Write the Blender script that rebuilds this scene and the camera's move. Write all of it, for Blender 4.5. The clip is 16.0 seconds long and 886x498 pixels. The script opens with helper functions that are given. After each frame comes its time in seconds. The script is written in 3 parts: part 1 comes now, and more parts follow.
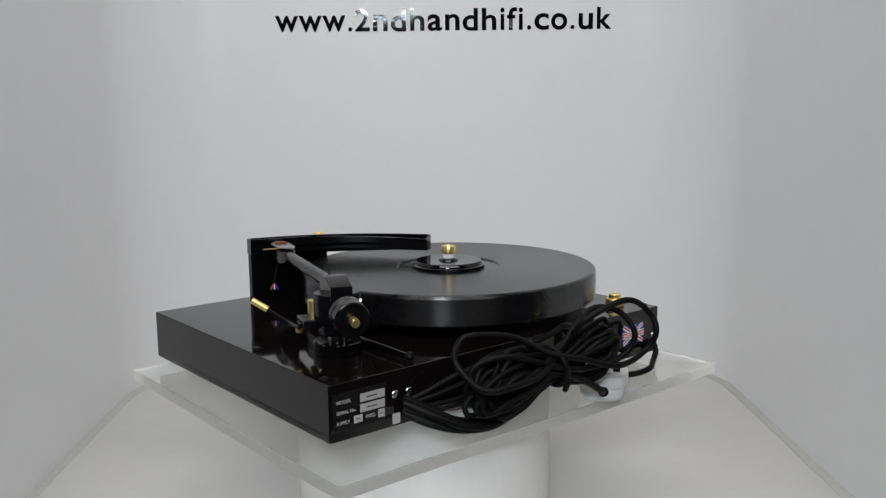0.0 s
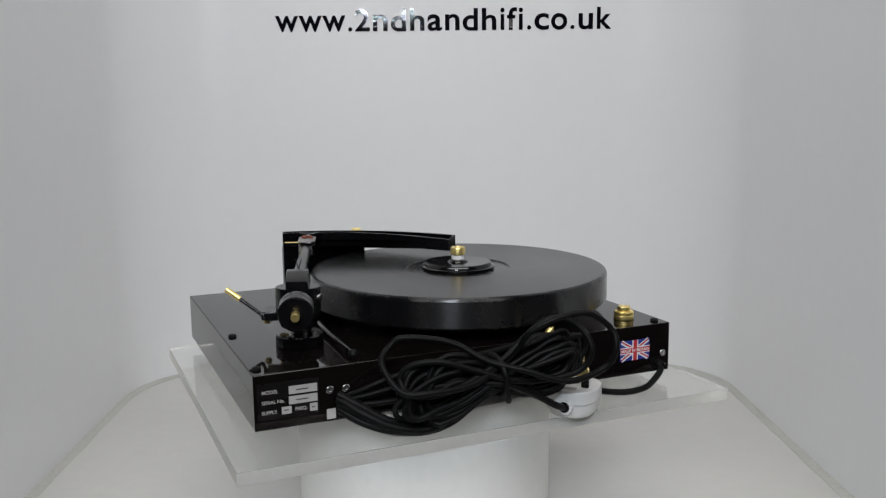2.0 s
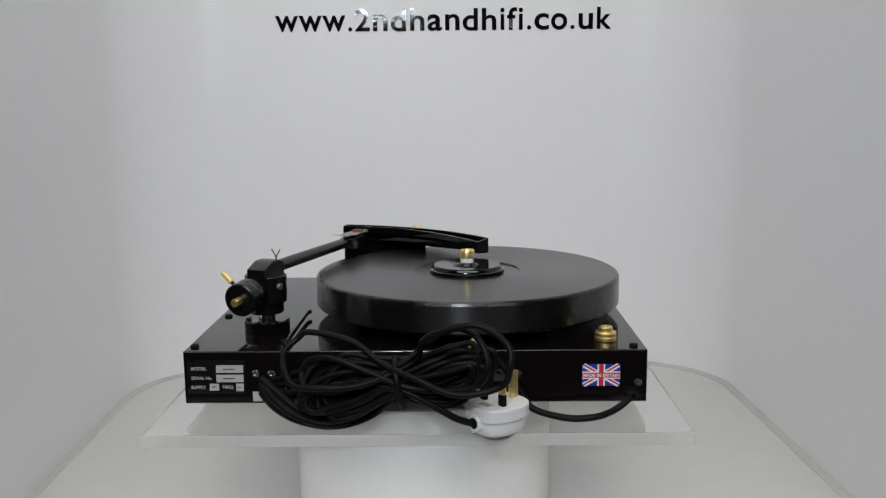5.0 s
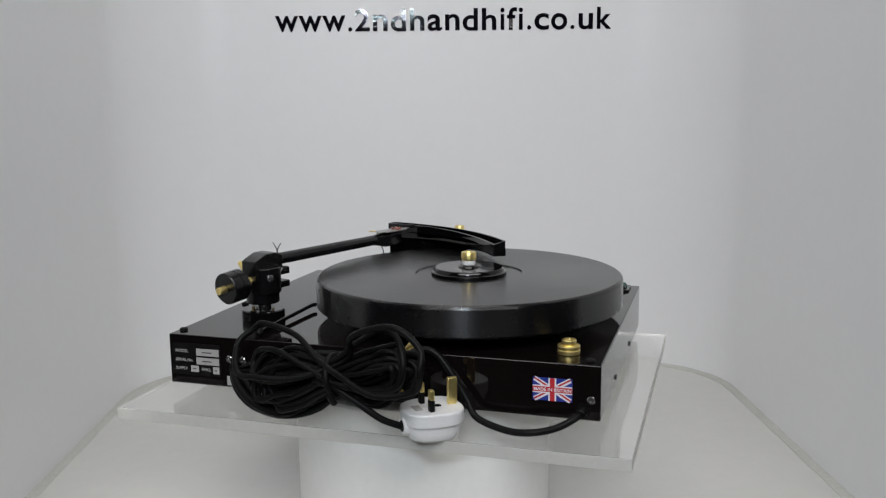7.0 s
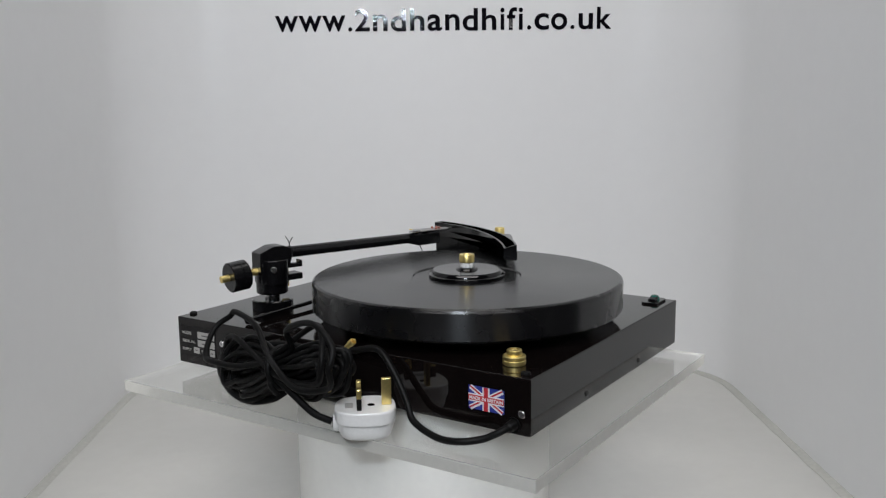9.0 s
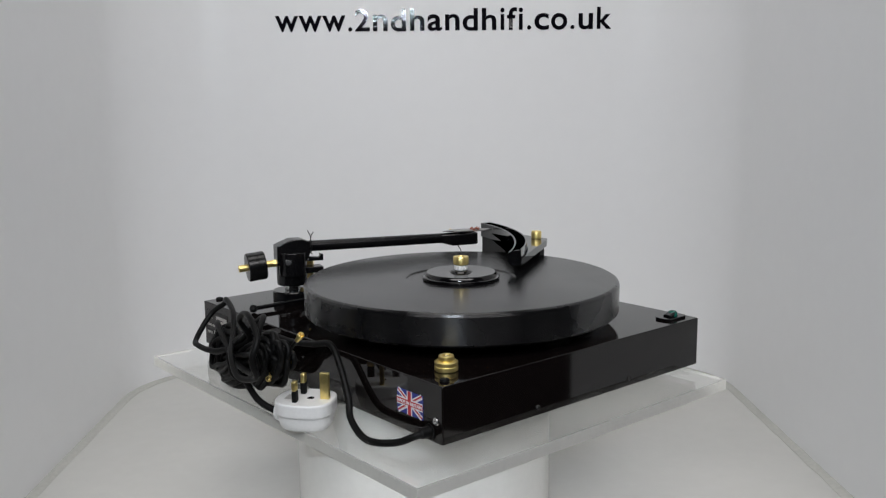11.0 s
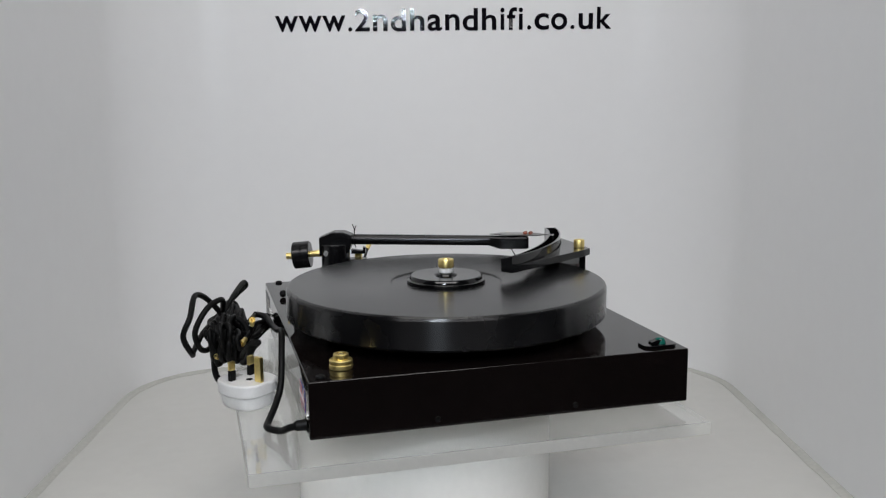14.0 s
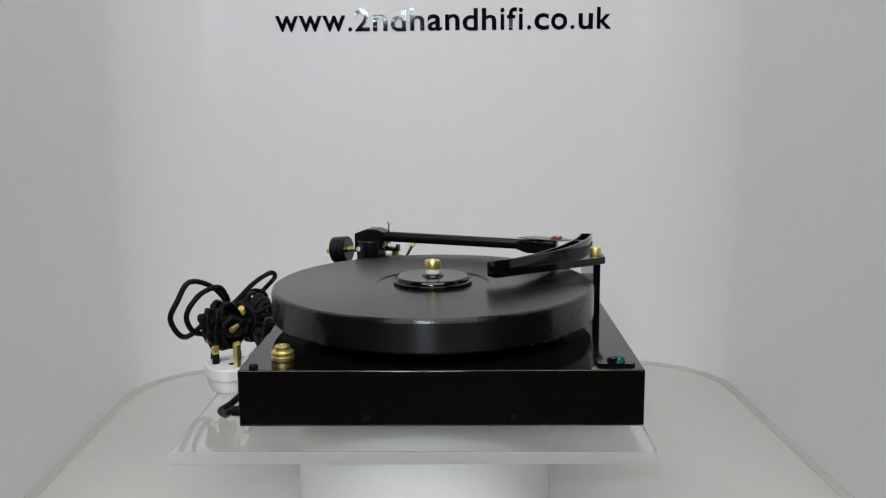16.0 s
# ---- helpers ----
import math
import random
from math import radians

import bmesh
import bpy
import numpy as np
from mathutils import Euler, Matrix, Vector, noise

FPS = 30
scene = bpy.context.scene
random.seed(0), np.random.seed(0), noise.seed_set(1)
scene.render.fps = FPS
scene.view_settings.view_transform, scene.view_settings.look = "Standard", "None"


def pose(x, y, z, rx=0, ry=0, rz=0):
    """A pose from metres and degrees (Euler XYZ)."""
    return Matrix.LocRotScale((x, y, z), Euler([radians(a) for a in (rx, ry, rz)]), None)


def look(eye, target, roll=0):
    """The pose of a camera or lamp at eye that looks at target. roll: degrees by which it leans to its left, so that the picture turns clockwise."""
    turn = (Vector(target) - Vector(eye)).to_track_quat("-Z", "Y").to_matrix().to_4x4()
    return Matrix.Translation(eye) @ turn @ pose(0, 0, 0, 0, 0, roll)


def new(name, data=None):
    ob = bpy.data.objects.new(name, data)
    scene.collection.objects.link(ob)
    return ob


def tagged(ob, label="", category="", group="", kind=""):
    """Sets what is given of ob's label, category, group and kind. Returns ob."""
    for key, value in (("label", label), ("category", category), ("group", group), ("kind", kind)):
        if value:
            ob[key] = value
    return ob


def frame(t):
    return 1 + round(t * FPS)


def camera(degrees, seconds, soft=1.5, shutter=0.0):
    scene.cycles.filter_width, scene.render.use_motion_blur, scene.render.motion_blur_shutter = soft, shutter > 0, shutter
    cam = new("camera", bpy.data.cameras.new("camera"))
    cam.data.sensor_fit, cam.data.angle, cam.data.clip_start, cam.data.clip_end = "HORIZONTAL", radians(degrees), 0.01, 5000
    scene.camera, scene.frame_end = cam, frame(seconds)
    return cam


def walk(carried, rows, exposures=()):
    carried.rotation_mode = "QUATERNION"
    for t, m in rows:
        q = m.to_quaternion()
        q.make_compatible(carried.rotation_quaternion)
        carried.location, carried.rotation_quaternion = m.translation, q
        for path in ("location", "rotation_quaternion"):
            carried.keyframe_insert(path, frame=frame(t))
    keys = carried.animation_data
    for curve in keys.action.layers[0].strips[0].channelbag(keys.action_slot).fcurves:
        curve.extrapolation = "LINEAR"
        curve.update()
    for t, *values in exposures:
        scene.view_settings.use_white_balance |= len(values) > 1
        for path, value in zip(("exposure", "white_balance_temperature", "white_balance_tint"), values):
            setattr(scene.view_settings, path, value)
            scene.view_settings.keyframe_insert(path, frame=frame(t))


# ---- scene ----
cam = camera(51.37, 16.0, soft=1.25)
EYE = Vector((0.0, -0.8992, 0.2612))
AIM = EYE + Vector((0.02322, 0.98595, -0.16543))
STILL = look(EYE, AIM, -0.568)
walk(cam, [(0.0, STILL), (16.0, STILL)])

# ---- light ----
world = bpy.data.worlds.new("dim_shop")
scene.world = world
world.use_nodes = True
world.node_tree.nodes["Background"].inputs["Color"].default_value = (0.8, 0.85, 1.0, 1)
world.node_tree.nodes["Background"].inputs["Strength"].default_value = 0.02


def area_lamp(name, eye, target, w, h, watts, color):
    data = bpy.data.lights.new(name, "AREA")
    data.shape, data.size, data.size_y, data.energy, data.color = "RECTANGLE", w, h, watts, color
    ob = new(name, data)
    ob.matrix_world = look(eye, target)
    return ob


# Invented soft fill from above and in front; no such fixture is known.
area_lamp("added_overhead_fill", (0.0, -1.35, 1.66), (0.0, -0.9, 0.0), 2.4, 1.3, 54.0, (1.0, 0.975, 0.99))
area_lamp("camera_light", (-0.100, -1.05, 0.543), (0.0, 0.15, 0.08), 0.17, 0.042, 3.25, (0.80, 0.90, 1.0))
# Extra lamp added over the booth to lift its side walls, not a real strip.
area_lamp("added_booth_fill", (0.0, 0.0, 1.35), (0.0, 0.05, 0.0), 0.7, 0.5, 3.1, (1.0, 0.98, 0.95))
scene.view_settings.exposure = 0.0


# ---- materials ----
def mat(name, color, rough=0.4, metal=0.0, coat=0.0, vary=0.12, scale=60.0, bump=0.0, bscale=300.0, rvary=0.1, spec=0.5, stretch=(1, 1, 1), trans=0.0, ior=1.5):
    m = bpy.data.materials.new(name)
    m.use_nodes = True
    nt = m.node_tree
    b = nt.nodes["Principled BSDF"]
    b.inputs["Base Color"].default_value = (*color, 1)
    b.inputs["Roughness"].default_value = rough
    b.inputs["Metallic"].default_value = metal
    b.inputs["Specular IOR Level"].default_value = spec
    b.inputs["Coat Weight"].default_value = coat
    b.inputs["Coat Roughness"].default_value = 0.04
    b.inputs["Transmission Weight"].default_value = trans
    b.inputs["IOR"].default_value = ior
    tc = nt.nodes.new("ShaderNodeTexCoord")
    mp = nt.nodes.new("ShaderNodeMapping")
    mp.inputs["Scale"].default_value = stretch
    nt.links.new(tc.outputs["Object"], mp.inputs["Vector"])

    def tex(s, detail):
        n = nt.nodes.new("ShaderNodeTexNoise")
        n.inputs["Scale"].default_value, n.inputs["Detail"].default_value = s, detail
        nt.links.new(mp.outputs["Vector"], n.inputs["Vector"])
        return n

    if vary:
        coarse, fine = tex(scale * 0.15, 3), tex(scale * 4, 4)
        add = nt.nodes.new("ShaderNodeMath")
        add.operation = "ADD"
        nt.links.new(coarse.outputs["Fac"], add.inputs[0])
        nt.links.new(fine.outputs["Fac"], add.inputs[1])
        ramp = nt.nodes.new("ShaderNodeMapRange")
        ramp.inputs["From Min"].default_value, ramp.inputs["From Max"].default_value = 0.6, 1.4
        ramp.inputs["To Min"].default_value, ramp.inputs["To Max"].default_value = 1 - vary, 1 + vary
        nt.links.new(add.outputs[0], ramp.inputs["Value"])
        mul = nt.nodes.new("ShaderNodeVectorMath")
        mul.operation = "SCALE"
        mul.inputs[0].default_value = color
        nt.links.new(ramp.outputs["Result"], mul.inputs["Scale"])
        nt.links.new(mul.outputs["Vector"], b.inputs["Base Color"])
        rr = nt.nodes.new("ShaderNodeMapRange")
        rr.inputs["From Min"].default_value, rr.inputs["From Max"].default_value = 0.3, 0.7
        rr.inputs["To Min"].default_value, rr.inputs["To Max"].default_value = max(0.0, rough - rvary), rough + rvary
        nt.links.new(coarse.outputs["Fac"], rr.inputs["Value"])
        nt.links.new(rr.outputs["Result"], b.inputs["Roughness"])
    if bump:
        n = tex(bscale, 4)
        bp = nt.nodes.new("ShaderNodeBump")
        bp.inputs["Strength"].default_value, bp.inputs["Distance"].default_value = bump, 0.0005
        nt.links.new(n.outputs["Fac"], bp.inputs["Height"])
        nt.links.new(bp.outputs["Normal"], b.inputs["Normal"])
    return m


WALL = mat("white_gloss_panel", (0.80, 0.80, 0.80), 0.37, spec=0.35, vary=0.012, scale=12, rvary=0.05)
FLOOR = mat("white_gloss_floor", (0.575, 0.57, 0.54), 0.27, vary=0.03, scale=14, rvary=0.0)
CAULK = mat("grey_sealant", (0.47, 0.47, 0.435), 0.5, vary=0.12, scale=60, bump=0.15, bscale=150)
SHOP = mat("shop_wall_paint", (0.045, 0.045, 0.05), 0.8, vary=0.1, scale=4)
LACQUER = mat("black_gloss_lacquer", (0.0050, 0.0036, 0.0034), 0.05, vary=0.25, scale=25, rvary=0.025)
PLATTER = mat("satin_black_acrylic", (0.006, 0.006, 0.0065), 0.24, vary=0.05, scale=200, rvary=0.015)
RIM = mat("turned_black_rim", (0.004, 0.004, 0.0045), 0.27, vary=0.05, scale=200, rvary=0.015, spec=0.70)
for m, amount in ((PLATTER, 0.6), (RIM, 0.95)):
    ring = m.node_tree.nodes.new("ShaderNodeTangent")
    ring.direction_type, ring.axis = "RADIAL", "Z"
    b = m.node_tree.nodes["Principled BSDF"]
    m.node_tree.links.new(ring.outputs["Tangent"], b.inputs["Tangent"])
    b.inputs["Anisotropic"].default_value, b.inputs["Anisotropic Rotation"].default_value = amount, 0.25
ANOD = mat("black_anodised", (0.004, 0.004, 0.0045), 0.24, spec=0.4, vary=0.2, scale=120, rvary=0.06)
GLOSS = mat("black_gloss_plastic", (0.003, 0.003, 0.0035), 0.08, vary=0.2, scale=80, rvary=0.03)
RUBBER = mat("black_cable_sheath", (0.0036, 0.0036, 0.0036), 0.52, spec=0.15, vary=0.25, scale=150, bump=0.15, bscale=700)
BRASS = mat("polished_brass", (0.96, 0.77, 0.31), 0.41, metal=1.0, vary=0.12, scale=120, rvary=0.08)
STEEL = mat("bright_steel", (0.66, 0.66, 0.66), 0.25, metal=1.0, vary=0.1, scale=150)
DULL = mat("dull_blackened_steel", (0.05, 0.05, 0.05), 0.4, metal=1.0, vary=0.15, scale=150)
COPPER = mat("copper_wire", (0.34, 0.12, 0.08), 0.35, metal=0.8, vary=0.15, scale=200)
NYLON = mat("white_nylon", (0.82, 0.82, 0.80), 0.35, vary=0.04, scale=100)
PLUGW = mat("white_plug_plastic", (0.80, 0.80, 0.79), 0.38, vary=0.05, scale=90, bump=0.05, bscale=200)
PEDESTAL = mat("white_drum_paint", (0.84, 0.835, 0.80), 0.42, vary=0.03, scale=30)
ACRYLIC = mat("clear_acrylic", (0.95, 0.955, 0.94), 0.04, vary=0.0, trans=0.95, ior=1.49)
FROST = mat("sawn_acrylic_edge", (0.82, 0.81, 0.755), 0.42, vary=0.05, scale=50, trans=0.38, ior=1.49, bump=0.1, bscale=90)
VINYL = mat("black_vinyl", (0.004, 0.0035, 0.006), 0.04, vary=0.2, scale=60, rvary=0.015, bump=0.16, bscale=240)
PLATE = mat("dark_label_plate", (0.007, 0.006, 0.006), 0.30, spec=0.3, vary=0.15, scale=120)
PALE = mat("pale_label_ink", (0.40, 0.39, 0.37), 0.5, vary=0.12, scale=200)
WRITE = mat("dark_pen_ink", (0.05, 0.04, 0.05), 0.6, vary=0.1, scale=200)
FLAGB = mat("flag_blue", (0.015, 0.03, 0.25), 0.35, vary=0.08, scale=200)
FLAGR = mat("flag_red", (0.48, 0.02, 0.03), 0.35, vary=0.08, scale=200)
FLAGW = mat("flag_white", (0.78, 0.78, 0.80), 0.35, vary=0.05, scale=200)
GREEN = mat("green_lens", (0.005, 0.10, 0.075), 0.15, vary=0.1, scale=200)
ALLOY = mat("scuffed_alloy", (0.34, 0.33, 0.33), 0.32, metal=1.0, vary=0.2, scale=150)
BLUEW = mat("blue_wire", (0.02, 0.06, 0.45), 0.45, vary=0.1, scale=200)
REDW = mat("red_wire", (0.5, 0.04, 0.03), 0.45, vary=0.1, scale=200)


# ---- mesh tools ----
def part(name, bm, material, parent=None, label="", sharp=35):
    me = bpy.data.meshes.new(name)
    bmesh.ops.recalc_face_normals(bm, faces=bm.faces)
    for f in bm.faces:
        f.smooth = True
    for e in bm.edges:
        if len(e.link_faces) == 2:
            turn = e.calc_face_angle(0)
            small, large = sorted(f.calc_area() for f in e.link_faces)
            e.smooth = turn < radians(sharp) and not (turn > 0.14 and large > 6 * small)
    bm.to_mesh(me)
    bm.free()
    me.materials.append(material)
    ob = new(name, me)
    ob.parent = parent
    if label:
        ob["label"] = label
    return ob


def thing(name, label, category, group=""):
    return tagged(new(name), label, category, group)


def box(x0, x1, y0, y1, z0, z1, bevel=0.0, seg=2, bm=None, m=None):
    b = bmesh.new()
    r = bmesh.ops.create_cube(b, size=1.0)
    for v in r["verts"]:
        v.co = Vector((x0 + (v.co.x + 0.5) * (x1 - x0), y0 + (v.co.y + 0.5) * (y1 - y0), z0 + (v.co.z + 0.5) * (z1 - z0)))
    if bevel:
        bmesh.ops.bevel(b, geom=b.edges[:], offset=bevel, segments=seg, affect="EDGES", profile=0.5)
    if m is not None:
        b.transform(m)
    return joined(bm, b)


def joined(bm, b):
    if bm is None:
        return b
    me = bpy.data.meshes.new("tmp")
    b.to_mesh(me)
    b.free()
    bm.from_mesh(me)
    bpy.data.meshes.remove(me)
    return bm


def lathe(profile, seg=48, m=None, bm=None):
    """Turn a profile of (radius, height) round z."""
    b = bmesh.new()
    rings = []
    for r, z in profile:
        if r < 1e-6:
            rings.append([b.verts.new((0, 0, z))])
        else:
            rings.append([b.verts.new((r * math.cos(2 * math.pi * i / seg), r * math.sin(2 * math.pi * i / seg), z)) for i in range(seg)])
    for a, c in zip(rings, rings[1:]):
        for i in range(seg):
            j = (i + 1) % seg
            if len(a) == 1 and len(c) > 1:
                b.faces.new((a[0], c[i], c[j]))
            elif len(c) == 1 and len(a) > 1:
                b.faces.new((a[i], c[0], a[j]))
            elif len(a) > 1:
                b.faces.new((a[i], c[i], c[j], a[j]))
    if m is not None:
        b.transform(m)
    return joined(bm, b)


def disc_profile(r, z0, z1, e=0.0006):
    return [(0, z0), (r - e, z0), (r, z0 + e), (r, z1 - e), (r - e, z1), (0, z1)]


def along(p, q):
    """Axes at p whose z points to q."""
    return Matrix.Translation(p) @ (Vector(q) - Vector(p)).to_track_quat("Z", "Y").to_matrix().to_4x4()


def rod(p, q, r, r2=None, seg=20, bm=None, e=0.0003):
    n = (Vector(q) - Vector(p)).length
    r2 = r if r2 is None else r2
    return lathe([(0, 0), (r - e, 0), (r, e), (r2, n - e), (r2 - e, n), (0, n)], seg, along(p, q), bm)


def spline(pts, n=8, closed=False):
    pts = [Vector(q) for q in pts]
    out, k = [], len(pts)
    for i in range(k if closed else k - 1):
        g = [pts[(i + d) % k] if closed else pts[min(max(i + d, 0), k - 1)] for d in (-1, 0, 1, 2)]
        for j in range(n):
            t = j / n
            out.append(0.5 * (2 * g[1] + (g[2] - g[0]) * t + (2 * g[0] - 5 * g[1] + 4 * g[2] - g[3]) * t * t + (3 * g[1] - g[0] - 3 * g[2] + g[3]) * t ** 3))
    if not closed:
        out.append(pts[-1])
    return out


def sweep(path, r, seg=10, closed=False, bm=None):
    b = bmesh.new()
    n = len(path)
    rings, side = [], None
    for i, q in enumerate(path):
        a = path[(i - 1) % n] if closed or i else q
        c = path[(i + 1) % n] if closed or i < n - 1 else q
        d = (c - a).normalized()
        side = d.orthogonal().normalized() if side is None else (side - d * side.dot(d)).normalized()
        up = d.cross(side)
        rad = r(i / max(1, n - 1)) if callable(r) else r
        rings.append([b.verts.new(q + rad * (side * math.cos(2 * math.pi * k / seg) + up * math.sin(2 * math.pi * k / seg))) for k in range(seg)])
    for i in range(n if closed else n - 1):
        a, c = rings[i], rings[(i + 1) % n]
        shift = 0
        if closed and i == n - 1:
            shift = min(range(seg), key=lambda s: (a[0].co - c[s].co).length)
        for k in range(seg):
            b.faces.new((a[k], a[(k + 1) % seg], c[(k + 1 + shift) % seg], c[(k + shift) % seg]))
    if not closed:
        b.faces.new(rings[0])
        b.faces.new(rings[-1])
    return joined(bm, b)


def prism(poly, z0, z1, bevel=0.0, bm=None, m=None):
    b = bmesh.new()
    lo = [b.verts.new((x, y, z0)) for x, y in poly]
    f = b.faces.new(lo)
    g = bmesh.ops.extrude_face_region(b, geom=[f])
    for v in g["geom"]:
        if isinstance(v, bmesh.types.BMVert):
            v.co.z = z1
    if bevel:
        bmesh.ops.bevel(b, geom=[e for e in b.edges if len(e.link_faces) == 2 and e.calc_face_angle(0) > 0.5], offset=bevel, segments=2, affect="EDGES", profile=0.5)
    if m is not None:
        b.transform(m)
    return joined(bm, b)


def letters(text, size, m, bold=0.0, depth=0.0002):
    """A bmesh of flat raised letters in the plane of m."""
    cu = bpy.data.curves.new("text", "FONT")
    cu.body, cu.size, cu.extrude, cu.offset = text, size, depth, bold
    ob = bpy.data.objects.new("text", cu)
    me = bpy.data.meshes.new_from_object(ob)
    b = bmesh.new()
    b.from_mesh(me)
    b.transform(m)
    bpy.data.objects.remove(ob)
    bpy.data.meshes.remove(me)
    return b


# ---- booth and shop ----
FZ = -0.15           # floor of the booth
BX0, BX1, BY, FRONT = -0.416, 0.437, 0.475, -0.17
RAD = 0.145           # radius of the back corners
TOP = 0.95


def u_line(off, front=FRONT, n=20):
    """The U of the booth's walls in plan, off metres outside the inner face."""
    pts = [(BX0 - off, front)]
    for i in range(n + 1):
        a = math.pi - i / n * math.pi / 2
        pts.append((BX0 + RAD + (RAD + off) * math.cos(a), BY - RAD + (RAD + off) * math.sin(a)))
    for i in range(n + 1):
        a = math.pi / 2 - i / n * math.pi / 2
        pts.append((BX1 - RAD + (RAD + off) * math.cos(a), BY - RAD + (RAD + off) * math.sin(a)))
    return pts + [(BX1 + off, front)]


inner, outer = u_line(0.0), u_line(0.012)
tagged(part("wall_booth", prism(inner + outer[::-1], -1.0, TOP), WALL, sharp=50), "glossy white curved booth wall sheet", kind="structure")
# The unseen stretch in front of the walls is added to bounce light onto the drum.
tagged(part("floor_booth", prism(u_line(-0.0005, -0.34), FZ - 0.018, FZ), FLOOR), "glossy white booth floor panel with smears", kind="structure")
run = u_line(-0.002)
seam = [Vector((*run[0], FZ)).lerp(Vector((*run[1], FZ)), i / 30) for i in range(30)] + [Vector((x, y, FZ)) for x, y in run[1:-1]]
seam = [q for i, q in enumerate(seam) if i == 0 or (q - seam[i - 1]).length > 1e-4]
back = next(i for i in range(len(seam) - 1) if (seam[i + 1] - seam[i]).length > 0.2)
seam[back + 1:back + 1] = [seam[back].lerp(seam[back + 1], i / 30) for i in range(1, 30)]
seam += [Vector((*run[-2], FZ)).lerp(Vector((*run[-1], FZ)), i / 30) for i in range(1, 31)]
seam = [q + Vector((noise.noise(q * 30), noise.noise(q * 30 + Vector((9, 0, 0))), 0)) * 0.0012 for q in seam]
bead = sweep(seam, lambda u: 0.0088 + 0.0018 * noise.noise(Vector((u * 60, 0, 0))), 10)
for v in bead.verts:
    v.co.z = FZ + (v.co.z - FZ) * 0.28
tagged(part("trim_sealant", bead, CAULK, sharp=70), "uneven grey sealant bead along the booth floor edge", kind="structure")

# the dim shop that closes the place
tagged(part("floor", box(-2.6, 2.6, -3.4, 1.6, -1.05, -1.0), SHOP), "dark shop floor", kind="structure")
tagged(part("ceiling", box(-2.6, 2.6, -3.4, 1.6, 1.7, 1.75), SHOP), "dark shop ceiling", kind="structure")
tagged(part("wall_north", box(-2.6, 2.6, 1.6, 1.65, -1.0, 1.7), SHOP), "dark shop wall behind the booth", kind="structure")
tagged(part("wall_south", box(-2.6, 2.6, -3.45, -3.4, -1.0, 1.7), SHOP), "dark shop wall facing the booth", kind="structure")
tagged(part("wall_west", box(-2.65, -2.6, -3.4, 1.6, -1.0, 1.7), SHOP), "dark shop side wall", kind="structure")
tagged(part("wall_east", box(2.6, 2.65, -3.4, 1.6, -1.0, 1.7), SHOP), "dark shop side wall", kind="structure")

# lettering on the back wall, one vinyl letter at a time
sign = thing("wall_lettering", "black glossy vinyl web address lettering on white wall", "sign")


def width_of(text):
    b = letters(text, 1.0, Matrix())
    w = max(v.co.x for v in b.verts)
    b.free()
    return w


WORDS = "www.2ndhandhifi.co.uk"
LX0, LX1, LZ0, LZ1 = -0.2075, 0.2815, 0.3525, 0.3535
# bold grotesque proportions in ems: left and right edge, foot, top and advance of each letter
FACE = {"w": (0.006, 0.770, 0.0, 0.519, 0.778), ".": (0.072, 0.209, 0.0, 0.137, 0.278), "2": (0.025, 0.507, 0.0, 0.719, 0.556), "n": (0.066, 0.546, 0.0, 0.530, 0.611),
        "d": (0.040, 0.543, -0.012, 0.716, 0.611), "h": (0.066, 0.544, 0.0, 0.716, 0.611), "a": (0.036, 0.522, -0.012, 0.530, 0.556), "i": (0.072, 0.209, 0.0, 0.716, 0.278),
        "f": (0.012, 0.340, 0.0, 0.728, 0.333), "c": (0.040, 0.524, -0.012, 0.530, 0.556), "o": (0.040, 0.571, -0.012, 0.530, 0.611), "u": (0.065, 0.545, -0.012, 0.519, 0.611), "k": (0.067, 0.556, 0.0, 0.716, 0.556)}
em = (LX1 - LX0) / sum(FACE[ch][4] for ch in WORDS)
tilt = math.atan2(LZ1 - LZ0, LX1 - LX0)
WALLM = Matrix.Translation((LX0, BY - 0.0006, LZ0)) @ Matrix.Rotation(-tilt, 4, "Y") @ Matrix.Rotation(math.pi / 2, 4, "X")
pen = 0.0
for ch in WORDS:
    xl, xr, foot, top, step = FACE[ch]
    b = letters(ch, em, Matrix(), bold=em * 0.017)
    lo = [min(v.co[k] for v in b.verts) for k in (0, 1)]
    hi = [max(v.co[k] for v in b.verts) for k in (0, 1)]
    for v in b.verts:
        v.co.x = pen + em * (xl + (xr - xl) * (v.co.x - lo[0]) / (hi[0] - lo[0]))
        v.co.y = em * (foot + (top - foot) * (v.co.y - lo[1]) / (hi[1] - lo[1]))
    b.transform(WALLM)
    part("letter", b, VINYL, sign)
    pen += em * step

# ---- turning stand ----
drum = thing("pedestal", "round white drum under the clear sheet", "pedestal")
part("drum_body", lathe([(0, FZ), (0.124, FZ), (0.127, FZ + 0.003), (0.127, -0.0234), (0.125, -0.0210), (0, -0.0210)], 96), PEDESTAL, drum)

AZ = -0.0100
stand = thing("acrylic_stand", "clear thick acrylic sheet with polished edges on white drum", "display stand")
sheet = part("sheet", box(-0.188, 0.189, -0.227, 0.225, -0.0105, 0, 0.0006, m=Matrix.Translation((0, 0, AZ)) @ Matrix.Rotation(-0.0037, 4, "X")), ACRYLIC, stand)
sheet.visible_shadow = False
sheet.data.materials.append(FROST)
for f in sheet.data.polygons:
    f.material_index = 0 if abs(f.normal.z) > 0.9 else 1

